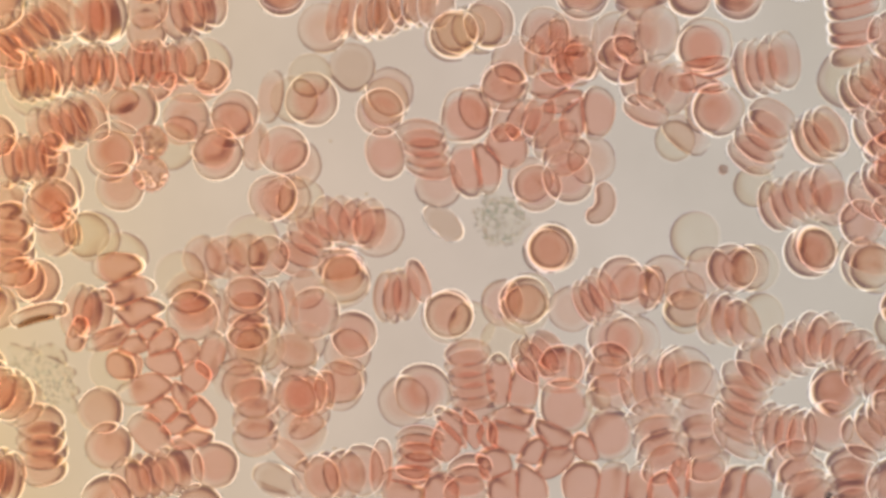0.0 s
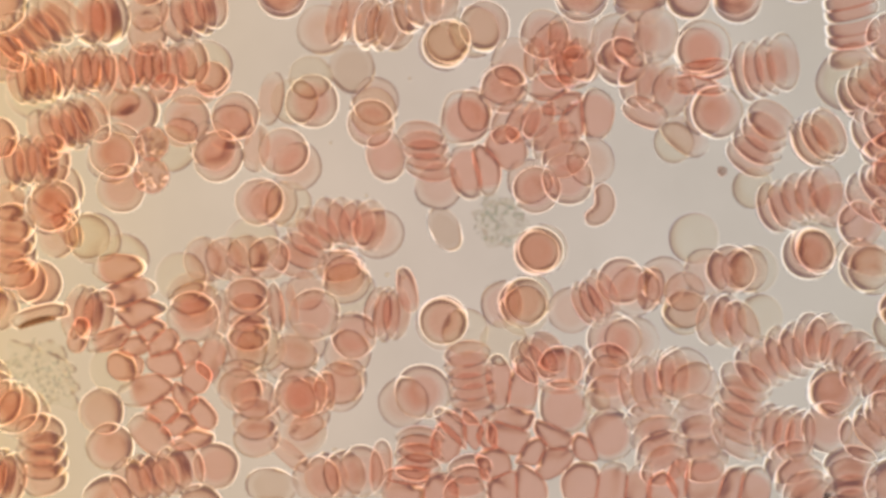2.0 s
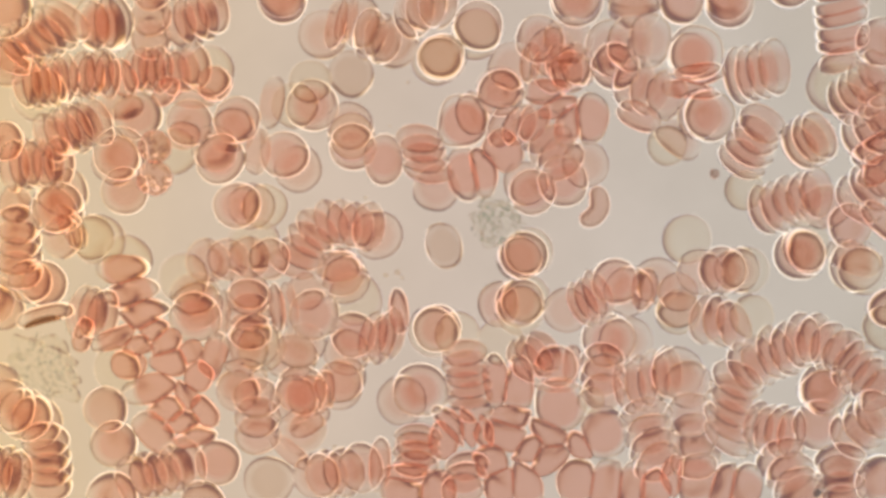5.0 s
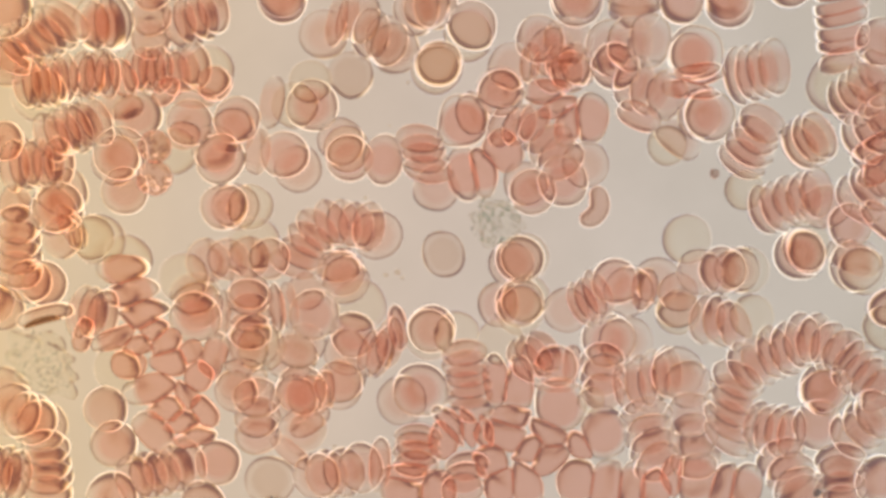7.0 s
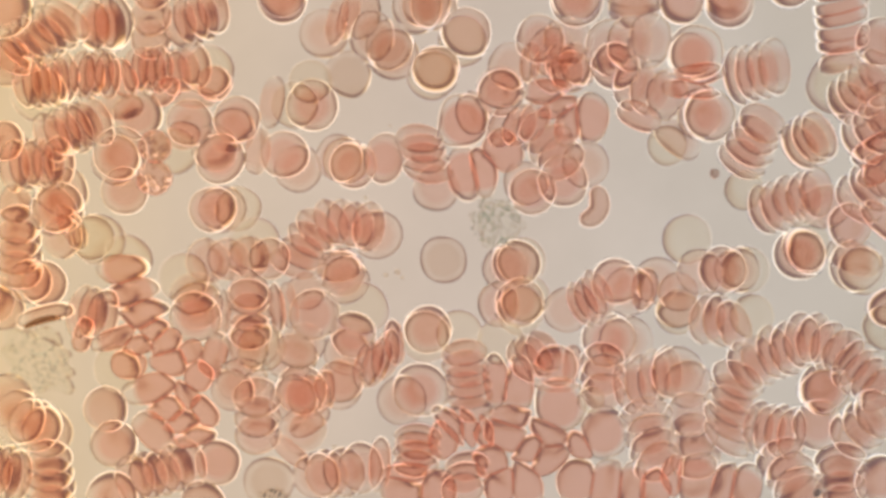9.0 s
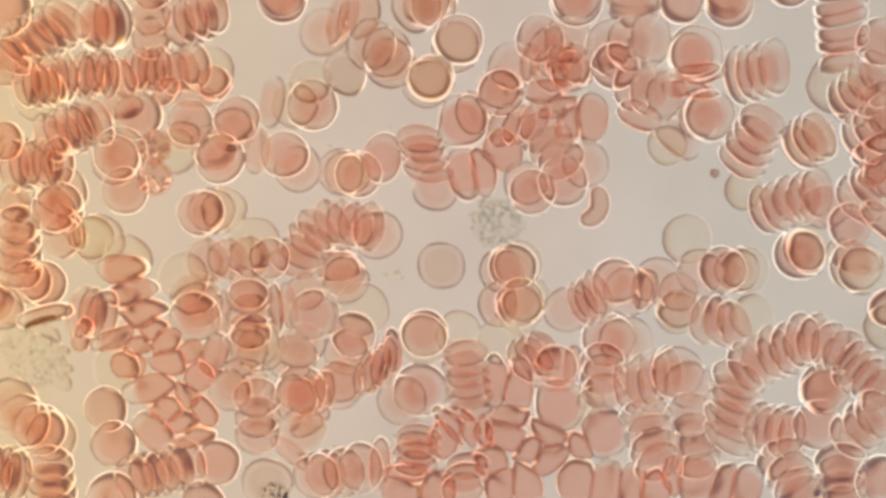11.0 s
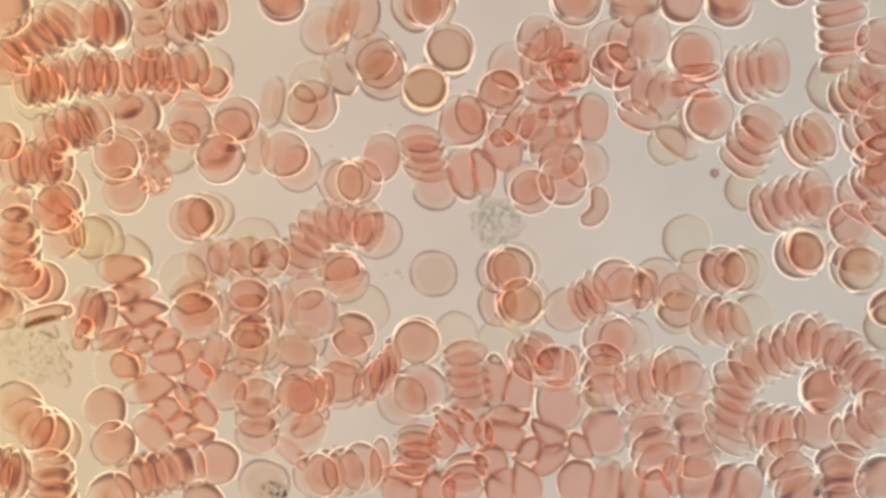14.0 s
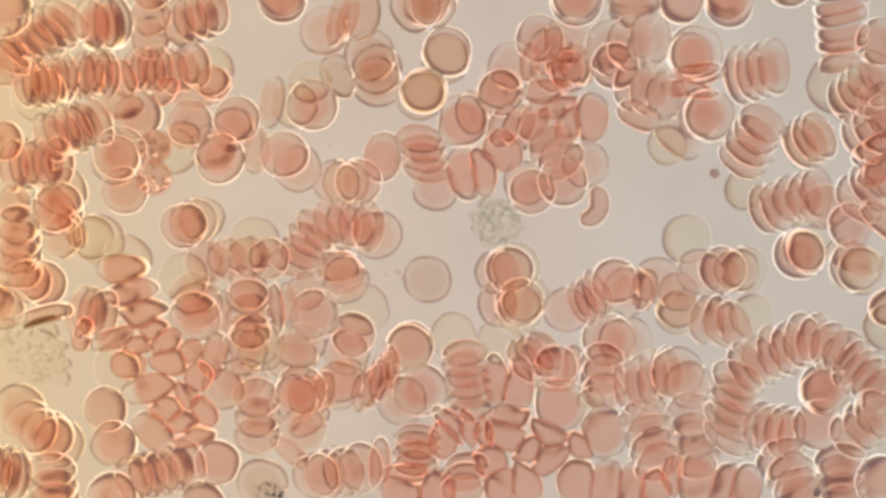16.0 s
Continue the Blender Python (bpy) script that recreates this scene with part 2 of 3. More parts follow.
def oval(x, y, wide, high, az, squeezed=False):
    """One cell on its edge or squeezed to an oval, its width along az. dress() shapes it."""
    ob = new("red_blood_cell", UNDRESSED)
    ob.rotation_mode = "QUATERNION"
    ob.matrix_basis = cell_pose(x, y, 0, az, 0.3 * min(high, 60) * DIV)
    crowd.append((x, y))
    standing.append((ob, x, y, wide, high, az, squeezed))
    return tagged(ob, WEDGED if squeezed is True else EDGE, "blood cell", "red blood cells in plasma")


def wedged(x, y, wide, high, az):
    """A cell squeezed flat against the cells around it."""
    return oval(x, y, wide, high, az, True)


def reach(spec, ux, uy):
    """How far an oval reaches from its middle towards (ux, uy)."""
    a, b, t = spec[3] * (0.66 if spec[3] < 50 else 0.55), spec[4] * (0.6 if spec[3] < 50 else 0.54), radians(spec[5])
    return 1 / math.hypot((ux * math.cos(t) + uy * math.sin(t)) / a, (uy * math.cos(t) - ux * math.sin(t)) / b)


def stops(spec):
    """The lines at which the neighbours of a squeezed cell stop it, in its own space."""
    out, t = [], radians(spec[5])
    for other in standing:
        dx, dy = other[1] - spec[1], other[2] - spec[2]
        far = math.hypot(dx, dy)
        if other[6] is not True or far < 6 or far > 120:
            continue
        ux, uy = dx / far, dy / far
        mine, its = reach(spec, ux, uy), reach(other, -ux, -uy)
        if mine + its > far:
            out.append((ux * math.cos(t) + uy * math.sin(t), -(uy * math.cos(t) - ux * math.sin(t)), max(far * mine / (mine + its) + 3, 0.7 * mine) * DIV))
    return out


def upright(x, y, az, d=88, wide=24):
    return oval(x, y, wide * 1.24, d, az)


def stack(x0, y0, x1, y1, n, d=86, az=None, az1=None, wide=None, lid=True):
    """A row of n cells that lean on one another like toppled coins, from the lowest to the one on top. Without lid the last one too lies under its neighbour."""
    line = math.degrees(math.atan2(y1 - y0, x1 - x0))
    az = line if az is None else az
    az1 = az if az1 is None else az1
    top = new("rouleau")
    top.location = (*stage((x0 + x1) / 2, (y0 + y1) / 2), 0)
    tagged(top, "row of pink-red blood cells stacked like toppled coins", "cell stack", "stacks of red blood cells")
    pitch = math.hypot(x1 - x0, y1 - y0) / max(1, n - 1)
    for k in range(n):
        f = k / max(1, n - 1)
        turn = az + (az1 - az) * f
        size = d * dice.uniform(0.97, 1.05)
        step = max(14.0, pitch * abs(math.cos(radians(turn - line))))
        across = wide or min(size, 22 + 1.55 * step)
        shear = min(0.9, 15 / step)
        bm = cushion_bm(dice.random() * 90, across * dice.uniform(0.95, 1.05), size, 1.42 if k == 0 else 0.9, 1.36, 1.42 if lid and k == n - 1 else 0.0, shear, fine=0.8)
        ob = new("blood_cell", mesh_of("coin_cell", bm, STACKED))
        ob.parent = top
        ob.matrix_basis = cell_pose(x0 + (x1 - x0) * f, y0 + (y1 - y0) * f + dice.uniform(-3, 3), 0, turn + dice.uniform(-3, 3), across / 2 * shear * DIV + 0.012)
        ob.location = ob.location - top.location
        crowd.append((x0 + (x1 - x0) * f, y0 + (y1 - y0) * f))
    return top


def pile(x0, y0, x1, y1, n, d=86, az=None, az1=None, bow=6):
    """A row of n cells pressed flat together on their edges."""
    line = math.degrees(math.atan2(y1 - y0, x1 - x0))
    az = line if az is None else az
    az1 = az if az1 is None else az1
    thick = math.hypot(x1 - x0, y1 - y0) / max(1, n - 1) * max(0.6, abs(math.cos(radians(az - line))))
    top = new("rouleau")
    top.location = (*stage((x0 + x1) / 2, (y0 + y1) / 2), 0)
    tagged(top, "row of pink-red blood cells pressed together on edge", "cell stack", "stacks of red blood cells")
    for k in range(n):
        f = k / max(1, n - 1)
        r = d * dice.uniform(0.96, 1.06) / 82 * R
        bm = pressed_bm(dice.random(), thick / 2 * DIV * dice.uniform(1.0, 1.06), bow * dice.uniform(0.6, 1.3) * DIV, radians(az1 - az) / max(1, n - 1), r, k == 0, k == n - 1)
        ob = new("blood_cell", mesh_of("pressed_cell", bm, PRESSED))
        ob.parent = top
        ob.matrix_basis = cell_pose(x0 + (x1 - x0) * f, y0 + (y1 - y0) * f + dice.uniform(-3, 3), 0, az + (az1 - az) * f + dice.uniform(-2.5, 2.5), r * 0.67)
        ob.location = ob.location - top.location
        crowd.append((x0 + (x1 - x0) * f, y0 + (y1 - y0) * f))
    return top


def toward(x, y, az):
    """Whether the nearest other cell lies towards the trailing end of this one."""
    spots = sorted((math.hypot(p - x, q - y), p, q) for p, q in [(c[1], c[2]) for c in loose] + crowd if (p, q) != (x, y))
    return sum((p - x) * math.cos(radians(az)) + (q - y) * math.sin(radians(az)) for _, p, q in spots[:2]) >= 0


def tuck(bm, ahead):
    """Turns a cell so that its thin end lies under its neighbour."""
    if not ahead:
        bmesh.ops.rotate(bm, verts=bm.verts, matrix=Matrix.Rotation(math.pi, 3, "Z"))


def dress():
    """Shapes the single cells: free cells have sharp rims that draw a bright halo, cells among or under others softer
    ones for a fainter outline, and those wedged in hold more red.
    """
    for k, (ob, x, y, tilt, pale, d, az, deep) in enumerate(loose):
        others = [c for c in loose if c[0] is not ob]
        near = [math.hypot(x - p, y - q) for p, q in crowd] + [math.hypot(x - c[1], y - c[2]) for c in others if not c[4]]
        over = [c for c in others if not c[4] and math.hypot(x - c[1], y - c[2]) < 0.3 * (d + c[5]) and (c[5], c[1]) > (d, x)]
        free = min(near) > 62
        crowded = sum(far < 92 for far in near) >= 4
        if pale:
            rim, mat = 1.3, PALE
        elif not deep and (over or min(math.hypot(x - p, y - q) for p, q in crowd) < 36):
            rim, mat = 0.88, SUNK
        elif deep or (crowded and min(near) > 34):
            rim, mat = 1.32, DEEP
        else:
            rim, mat = (1.5, FREE) if free else (1.4, RED)
        turning = ob.name in rolling
        if turning:
            rim, mat = 0.5, THIN if free else ROLLING
        tucked = tilt > 22 and not turning and not pale and min(near) < 40
        away = toward(x, y, az)
        if tucked:
            rim, mat = 0.9, SUNK if min(near) < 28 else STACKED
        bm = cushion_bm(k, d if turning else shown(d, tilt), d, 0.85 if tucked else rim, rim, 0.0 if tucked else rim, 0.0 if turning else min(0.7, math.tan(radians(tilt))),
                        0.1 * (k % 4) if tilt < 30 and not turning else 0.0, fine=0.48 if turning else 1.0 if free else 0.85, rough=0.008 if turning else 0.014)
        tuck(bm, away) if tucked else None
        ob.data = mesh_of("red_cell", bm, mat)
    for k, spec in enumerate(standing):
        ob, x, y, wide, high, az, squeezed = spec
        near = [math.hypot(x - c[1], y - c[2]) for c in loose] + [math.hypot(x - p, y - q) + 38 for p, q in crowd if (p, q) != (x, y)]
        if squeezed == "coin":
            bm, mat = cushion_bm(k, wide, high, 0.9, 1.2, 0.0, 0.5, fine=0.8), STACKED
        elif squeezed:
            bm = cushion_bm(k, wide * (1.3 if wide < 50 else 1.08), high * (1.16 if wide < 50 else 1.06), 1.25, 1.25, 1.25, 0.1, 0.0, 44, R, 0.06, stops(spec), 0.72, 0.86, 0.03)
            mat = CROWDED
        else:
            covered = min(near) < 52
            rim, mat = (0.9, SUNK) if covered else (1.36, SIDE)
            bm = cushion_bm(k, wide, high, 0.85 if covered else rim, 0.9 if covered else rim, 0.0 if covered else rim, 0.25, fine=0.78, box=0.84)
            if covered:
                tuck(bm, toward(x, y, az))
        ob.data = mesh_of("oval_cell", bm, mat)


def drift(ob, rows, z=None):
    """Keys a cell that floats along: seconds, place, tilt and way of leaning."""
    high = ob.matrix_basis.translation.z if z is None else z
    tilts = [row[3] for row in rows]
    rolls = max(tilts) - min(tilts) > 14
    if rolls:
        rolling.add(ob.name)
    for c in loose:
        if c[0] is ob and not rolls:
            c[3] = sum(tilts) / len(tilts)
    walk(ob, [(t, cell_pose(x, y, tilt if rolls else 0, az, high)) for t, x, y, tilt, az in rows])


# ---- upper left ----
cell(10, 18, 0, 0, 98)
oval(342, 172, 38, 84, 92)
stack(20, 94, 118, 40, 6, 96, -48)
cell(184, 40, 0, 0, 108, False, True)
oval(196, 44, 54, 92, -8, "coin")
oval(168, 46, 50, 90, 176, "coin")
stack(268, 68, 268, -14, 3, 68)
stack(318, 46, 378, 14, 4, 90, -14)
stack(146, 134, 192, 130, 4, 82, 2)
oval(218, 138, 44, 72, -22)
stack(240, 128, 284, 126, 4, 80, 0)
stack(92, 246, 170, 214, 5, 90, -30)
cell(12, 112, 20, 0)
stack(48, 148, 116, 138, 5, 90, -6)
cell(70, 168, 0, 0, 95, True)
stack(306, 128, 346, 118, 3, 80, -10)
cell(370, 126, 0, 0, 88, True)
cell(380, 149, 0, 0, 62)
oval(294, 163, 40, 56, 40)
oval(213, 188, 46, 80, 92)
cell(245, 205, 15, 0, 85)
cell(336, 218, 5, 0, 82)
cell(325, 240, 50, 90, 58)
cell(205, 285, 0, 0, 84)
cell(214, 272, 8, 0, 94)
stack(26, 292, 106, 286, 5, 88, -4)
cell(8, 250, 20, 0, 70)
cell(310, 268, 0, 0, 80, True)
cell(222, 338, 0, 0, 84)
# ---- upper middle ----
cell(500, 0, 0, 0, 86)
cell(500, -12, 35, 90, 86)
cell(550, 145, 0, 0, 74, True)
upright(482, 182, 9, 90, 33)
cell(553, 187, 0, 0, 92, False, True)
cell(522, 187, 12, 0, 80, True)
cell(420, 212, 0, 0, 82)
cell(390, 282, 0, 0, 88, False, True)
cell(380, 262, 25, 30, 80)
cell(412, 232, 32, 80, 80)
upright(456, 268, 6, 80, 35)
cell(504, 274, 20, 0, 84)
cell(528, 299, 0, 0, 82)
stack(757, 302, 742, 246, 4, 84, -84)
cell(772, 334, 28, 80, 80)
for spot in ((820, 218, 84, 92, 0), (823, 306, 46, 86, -6), (853, 300, 42, 84, -4), (888, 268, 66, 74, -35), (970, 163, 34, 84, 88), (988, 190, 30, 72, 82), (1042, 210, 62, 84, 12), (1008, 214, 36, 80, 15)):
    wedged(*spot)
cell(838, 200, 48, -5, 76)
stack(892, 226, 944, 214, 3, 80, 28)
stack(956, 234, 992, 282, 3, 84, 52)
cell(886, 165, 0, 0, 84)
cell(885, 155, 35, 80, 80)
cell(905, 118, 0, 0, 82)
oval(938, 111, 33, 70, 5)
cell(955, 70, 0, 0, 86)
cell(975, 92, 25, 20, 84)
stack(972, 128, 1022, 112, 3, 80, -24, None, None, False)
cell(1008, 128, 20, 0, 72)
cell(1005, 72, 20, 60, 84)
cell(1036, 291, 0, 0, 82)
cell(1020, 2, 0, 0, 94)
cell(1020, -8, 25, 60, 88)
upright(1122, 5, 90, 92, 37)
cell(1122, 16, 48, 90, 90)
cell(1088, 118, 8, 0, 84)
upright(1130, 206, 116, 82, 38)
upright(1198, 246, 128, 92, 42)
cell(1180, 258, 30, 120, 70, True)
# ---- upper right ----
cell(1205, 4, 0, 0, 80)
cell(1290, 8, 0, 0, 86)
cell(1285, -5, 25, 80, 80)
cell(1395, -28, 0, 0, 86)
stack(1076, 84, 1150, 74, 3, 96, 6)
stack(1120, 150, 1180, 167, 3, 92, 16)
for spot in ((1232, 133, 30, 90, 80), (1224, 158, 28, 90, 94)):
    wedged(*spot)
cell(1230, 95, 0, 0, 100, False, True)
cell(1222, 98, 15, 30, 76)
stack(1306, 136, 1370, 122, 4, 96, -8)
stack(1312, 282, 1348, 216, 4, 88, -58)
cell(1255, 205, 8, 0, 90, False, True)
cell(1236, 202, 42, 8, 88)
cell(1432, 250, 0, 0, 96, True)
stack(1414, 262, 1450, 238, 3, 90, -34)
pile(1486, -16, 1490, 78, 5, 90, 78)
oval(1487, 107, 42, 78, 75)
cell(1482, 150, 0, 0, 106, True)
stack(1500, 186, 1556, 132, 4, 92, -44)
cell(1556, 75, 0, 0, 86)
cell(1562, 190, 30, 0, 88)
stack(1526, 250, 1572, 214, 3, 94, -42)
upright(1548, 265, 60, 94, 38)
# ---- left ----
cell(112, 340, 10, 0, 86)
cell(94, 375, 30, -40, 82)
cell(104, 368, 5, 0, 92)
cell(28, 362, 45, 0, 66)
stack(32, 482, 34, 396, 4, 84)
cell(112, 420, 30, 0, 72)
upright(128, 402, -30, 82, 31)
cell(176, 424, 0, 0, 88, True)
cell(162, 420, 20, 0, 78, True)
cell(226, 460, 10, 0, 86, True)
stack(146, 552, 184, 558, 3, 88, 10)
oval(148, 592, 36, 62, 15)
cell(80, 502, 0, 0, 80)
cell(54, 498, 18, 0, 76)
cell(4, 545, 10, 0, 78)
cell(-10, 530, 40, 0, 80)
# ---- the arch of stacked cells and what lies round it ----
cell(450, 432, 0, 0, 92, True)
stack(368, 462, 478, 455, 4, 74, -4)
cell(325, 492, 0, 0, 86, True)
stack(524, 464, 562, 408, 4, 88, -78, -44, None, False)
stack(586, 396, 652, 402, 4, 86, -20, 6, None, False)
cell(668, 416, 0, 0, 86)
oval(599, 472, 50, 76, 90)
cell(612, 496, 15, 80, 82)
cell(604, 482, 30, 80, 84)
cell(346, 562, 0, 0, 90, False, True)
cell(350, 540, 32, 88, 86)
cell(346, 520, 44, 88, 86)
upright(392, 558, 5, 88, 27)
stack(442, 584, 441, 528, 3, 80)
cell(441, 514, 0, 0, 68)
cell(464, 616, 5, 0, 84, True)
oval(490, 545, 28, 86, -8)
oval(512, 542, 30, 82, -8)
cell(557, 556, 20, 20, 88, False, True)
cell(541, 516, 0, 0, 66)
cell(625, 592, 0, 0, 80)
cell(614, 624, 0, 0, 80)
# ---- centre right ----
cell(930, 325, 15, 30, 76)
cell(942, 340, 0, 0, 82)
cell(996, 322, 5, 45, 88)
cell(920, 535, 0, 0, 86, False, True)
cell(930, 528, 0, 0, 84, True)
cell(920, 550, 20, 80, 84, True)
cell(882, 538, 42, 0, 80)
cell(1001, 549, 5, 0, 78)
stack(1030, 538, 1058, 520, 3, 86, -26, None, None, False)
cell(1088, 498, 0, 0, 82, False, True)
cell(1113, 515, 5, 0, 86)
cell(1162, 497, 0, 0, 82)
oval(1140, 512, 46, 76, 190, "coin")
cell(886, 605, 0, 0, 82, True)
cell(1215, 424, 0, 0, 86, True)
cell(1200, 552, 5, 0, 78, True)
cell(1199, 517, 5, 0, 68)
cell(1198, 548, 44, 85, 74)
cell(1278, 478, 0, 0, 84)
cell(1304, 478, 6, 0, 78)
cell(1318, 478, 10, 0, 82, True)
cell(1238, 482, 12, 0, 80)
stack(1250, 562, 1298, 574, 3, 92, 10, -15)
cell(1330, 560, 25, 0, 76, True)
cell(1317, 337, 12, 0, 68, True)
stack(1352, 374, 1444, 338, 5, 88, -20, -8)
cell(1460, 366, 48, 75, 92)
cell(1503, 399, 8, 0, 78)
cell(1414, 450, 0, 0, 92, False, True)
oval(1426, 444, 68, 86, -30, "coin")
cell(1428, 434, 10, 0, 88, True)
cell(1514, 470, 0, 0, 92)
cell(1526, 480, 12, -45, 84, True)
upright(1510, 456, -70, 98, 44)
stack(1520, 354, 1566, 312, 3, 94, -46)
upright(1562, 392, -50, 94, 38)
upright(1556, 300, 60, 90, 36)
cell(1570, 545, 0, 0, 70)
cell(1566, 580, 0, 0, 78, True)
# ---- lower left ----
stack(-5, 834, 32, 838, 3, 90)
low_row = stack(92, 890, 86, 812, 4, 84)
cell(188, 724, 0, 0, 80)
cell(203, 785, 0, 0, 82)
upright(274, 766, -45, 90, 44)
cell(208, 652, 5, 0, 80, True)
# cells wedged together at the lower left
for spot in ((220, 478, 50, 86, 92), (234, 518, 44, 88, 92), (252, 556, 46, 90, 95), (270, 584, 32, 56, 90), (212, 597, 30, 88, 72), (240, 613, 28, 88, 70),
             (292, 608, 38, 58, 70), (230, 642, 52, 62, 90), (302, 640, 50, 80, 88), (336, 624, 32, 44, 60), (276, 686, 42, 100, 78),
             (300, 722, 36, 84, 95), (326, 746, 34, 92, 95), (342, 770, 32, 74, 80), (330, 700, 32, 62, -35), (358, 726, 34, 64, -40),
             (352, 664, 40, 62, 30), (376, 636, 36, 86, 20)):
    wedged(*spot)
stack(238, 850, 335, 818, 5, 84)
cell(200, 878, 20, 0, 88)
cell(386, 818, 0, 0, 80)
cell(360, 890, 5, 0, 80)
# ---- lower middle ----
cell(450, 604, 0, 0, 92)
cell(432, 622, 35, 70, 86)
cell(428, 672, 42, 85, 88)
stack(457, 768, 455, 706, 3, 82)
cell(516, 632, 42, 80, 90)
cell(534, 612, 42, 65, 86)
cell(534, 690, 0, 0, 88, False, True)
cell(520, 706, 20, 60, 82)
cell(546, 702, 25, -30, 76)
upright(576, 690, 0, 68, 27)
cell(600, 682, 0, 0, 84)
cell(608, 672, 35, 40, 80)
cell(535, 762, 35, 65, 84)
upright(515, 800, -50, 82, 27)
upright(548, 745, 55, 76, 34)
cell(560, 842, 10, 0, 80)
stack(578, 840, 640, 826, 3, 86)
upright(672, 822, 5, 98, 30)
cell(711, 709, 0, 0, 86)
cell(745, 690, 0, 0, 96, False, True)
# ---- lower right, the dense field ----
for spot in ((803, 758, 32, 88, -42), (830, 758, 30, 88, -38), (858, 768, 30, 84, -35), (880, 678, 36, 90, -10), (915, 682, 44, 88, 4), (903, 736, 36, 86, 90), (892, 769, 48, 94, 98),
             (722, 838, 30, 80, 88),
             (716, 868, 44, 74, 90), (772, 868, 66, 70, 0), (786, 776, 40, 64, 10), (868, 812, 46, 70, -20), (886, 856, 46, 60, 20),
             (930, 854, 46, 88, -10), (968, 768, 40, 88, -57), (936, 796, 36, 76, 62), (970, 811, 42, 96, 64),
             (990, 720, 90, 96, 0),
             (1066, 766, 80, 88, 0), (1022, 788, 32, 58, -45), (1020, 851, 64, 90, -5), (1074, 860, 60, 98, 8), (1120, 864, 48, 94, 20),
             (1156, 866, 46, 84, 40), (1232, 848, 80, 90, 80),
             (1190, 844, 36, 74, 20), (1280, 862, 52, 86, 18), (1314, 868, 48, 86, 18)):
    wedged(*spot)
stack(834, 724, 821, 622, 6, 78, -97, None, 46)
stack(1142, 738, 1164, 818, 4, 90, 80, 58)
stack(740, 770, 736, 818, 4, 80, 92)
stack(826, 822, 818, 862, 3, 78, 84)
stack(928, 642, 962, 624, 3, 82, -36, None, None, False)
cell(984, 648, 10, 0, 76, False, True)
cell(1046, 708, 0, 0, 48, True)
oval(1012, 644, 30, 68, 5)
oval(985, 682, 24, 74, 88)
stack(1066, 638, 1066, 694, 3, 78, 90, None, None, False)
stack(1230, 808, 1222, 732, 3, 86, -92)
cell(1076, 602, 0, 0, 94, False, True)
cell(1108, 605, 10, 0, 92)
stack(1112, 685, 1178, 662, 4, 94, -10, -2, None, False)
cell(1198, 660, 15, 0, 92)
cell(1218, 680, 10, 0, 82)
stack(1286, 772, 1304, 672, 5, 98, -52, -62)
stack(1322, 648, 1418, 604, 5, 94, -34, -4)
stack(1440, 600, 1490, 622, 3, 88, 10, 40)
stack(1506, 640, 1556, 690, 4, 90, 36)
cell(1458, 688, 0, 0, 92, False, True)
cell(1454, 692, 45, 70, 86)
cell(1445, 752, 0, 0, 88, False, True)
stack(1340, 754, 1400, 764, 4, 90, 12)
stack(1380, 814, 1412, 864, 3, 92, 66)
stack(1490, 890, 1486, 814, 4, 90)
stack(1506, 774, 1552, 732, 3, 92, -42)
cell(1556, 850, 30, 0, 92)
cell(1420, 884, 40, 30, 90)


# ---- odd cells and debris ----
def crenated(x, y, d, seed):
    """A shrunken round cell with blunt knobs all over."""
    rnd = random.Random(seed)
    bm = cushion_bm(80 + seed, d, d, 1.4, 1.4, 1.4, 0.0, 0.0, 84, d / 2 * DIV)
    knobs = [((k + rnd.uniform(-0.25, 0.25)) * math.tau / 17, 0.92, rnd.uniform(0.07, 0.1)) for k in range(17)]
    knobs += [(rnd.uniform(0, math.tau), rnd.uniform(0.2, 0.7), rnd.uniform(0.09, 0.14)) for _ in range(13)]
    for v in bm.verts:
        px, py = v.co.x / (d / 2 * DIV), v.co.y / (d / 2 * DIV)
        lump = sum(math.exp(-((px - r * math.cos(a)) ** 2 + (py - r * math.sin(a)) ** 2) / w ** 2) for a, r, w in knobs)
        v.co.z += 0.13 * d / 2 * DIV * lump * (1 if v.co.z > 0 else -1)
        g = 1 + 0.1 * min(lump, 1) * (px * px + py * py)
        v.co.x *= g
        v.co.y *= g
    ob = new("crenated_blood_cell", mesh_of("crenated_blood_cell", bm, KNOB))
    px, py = stage(x, y)
    ob.location = (px, py, d / 4 * DIV)
    tagged(ob, "small crenated red blood cell with a knobbly rim", "blood cell", "crenated cells")


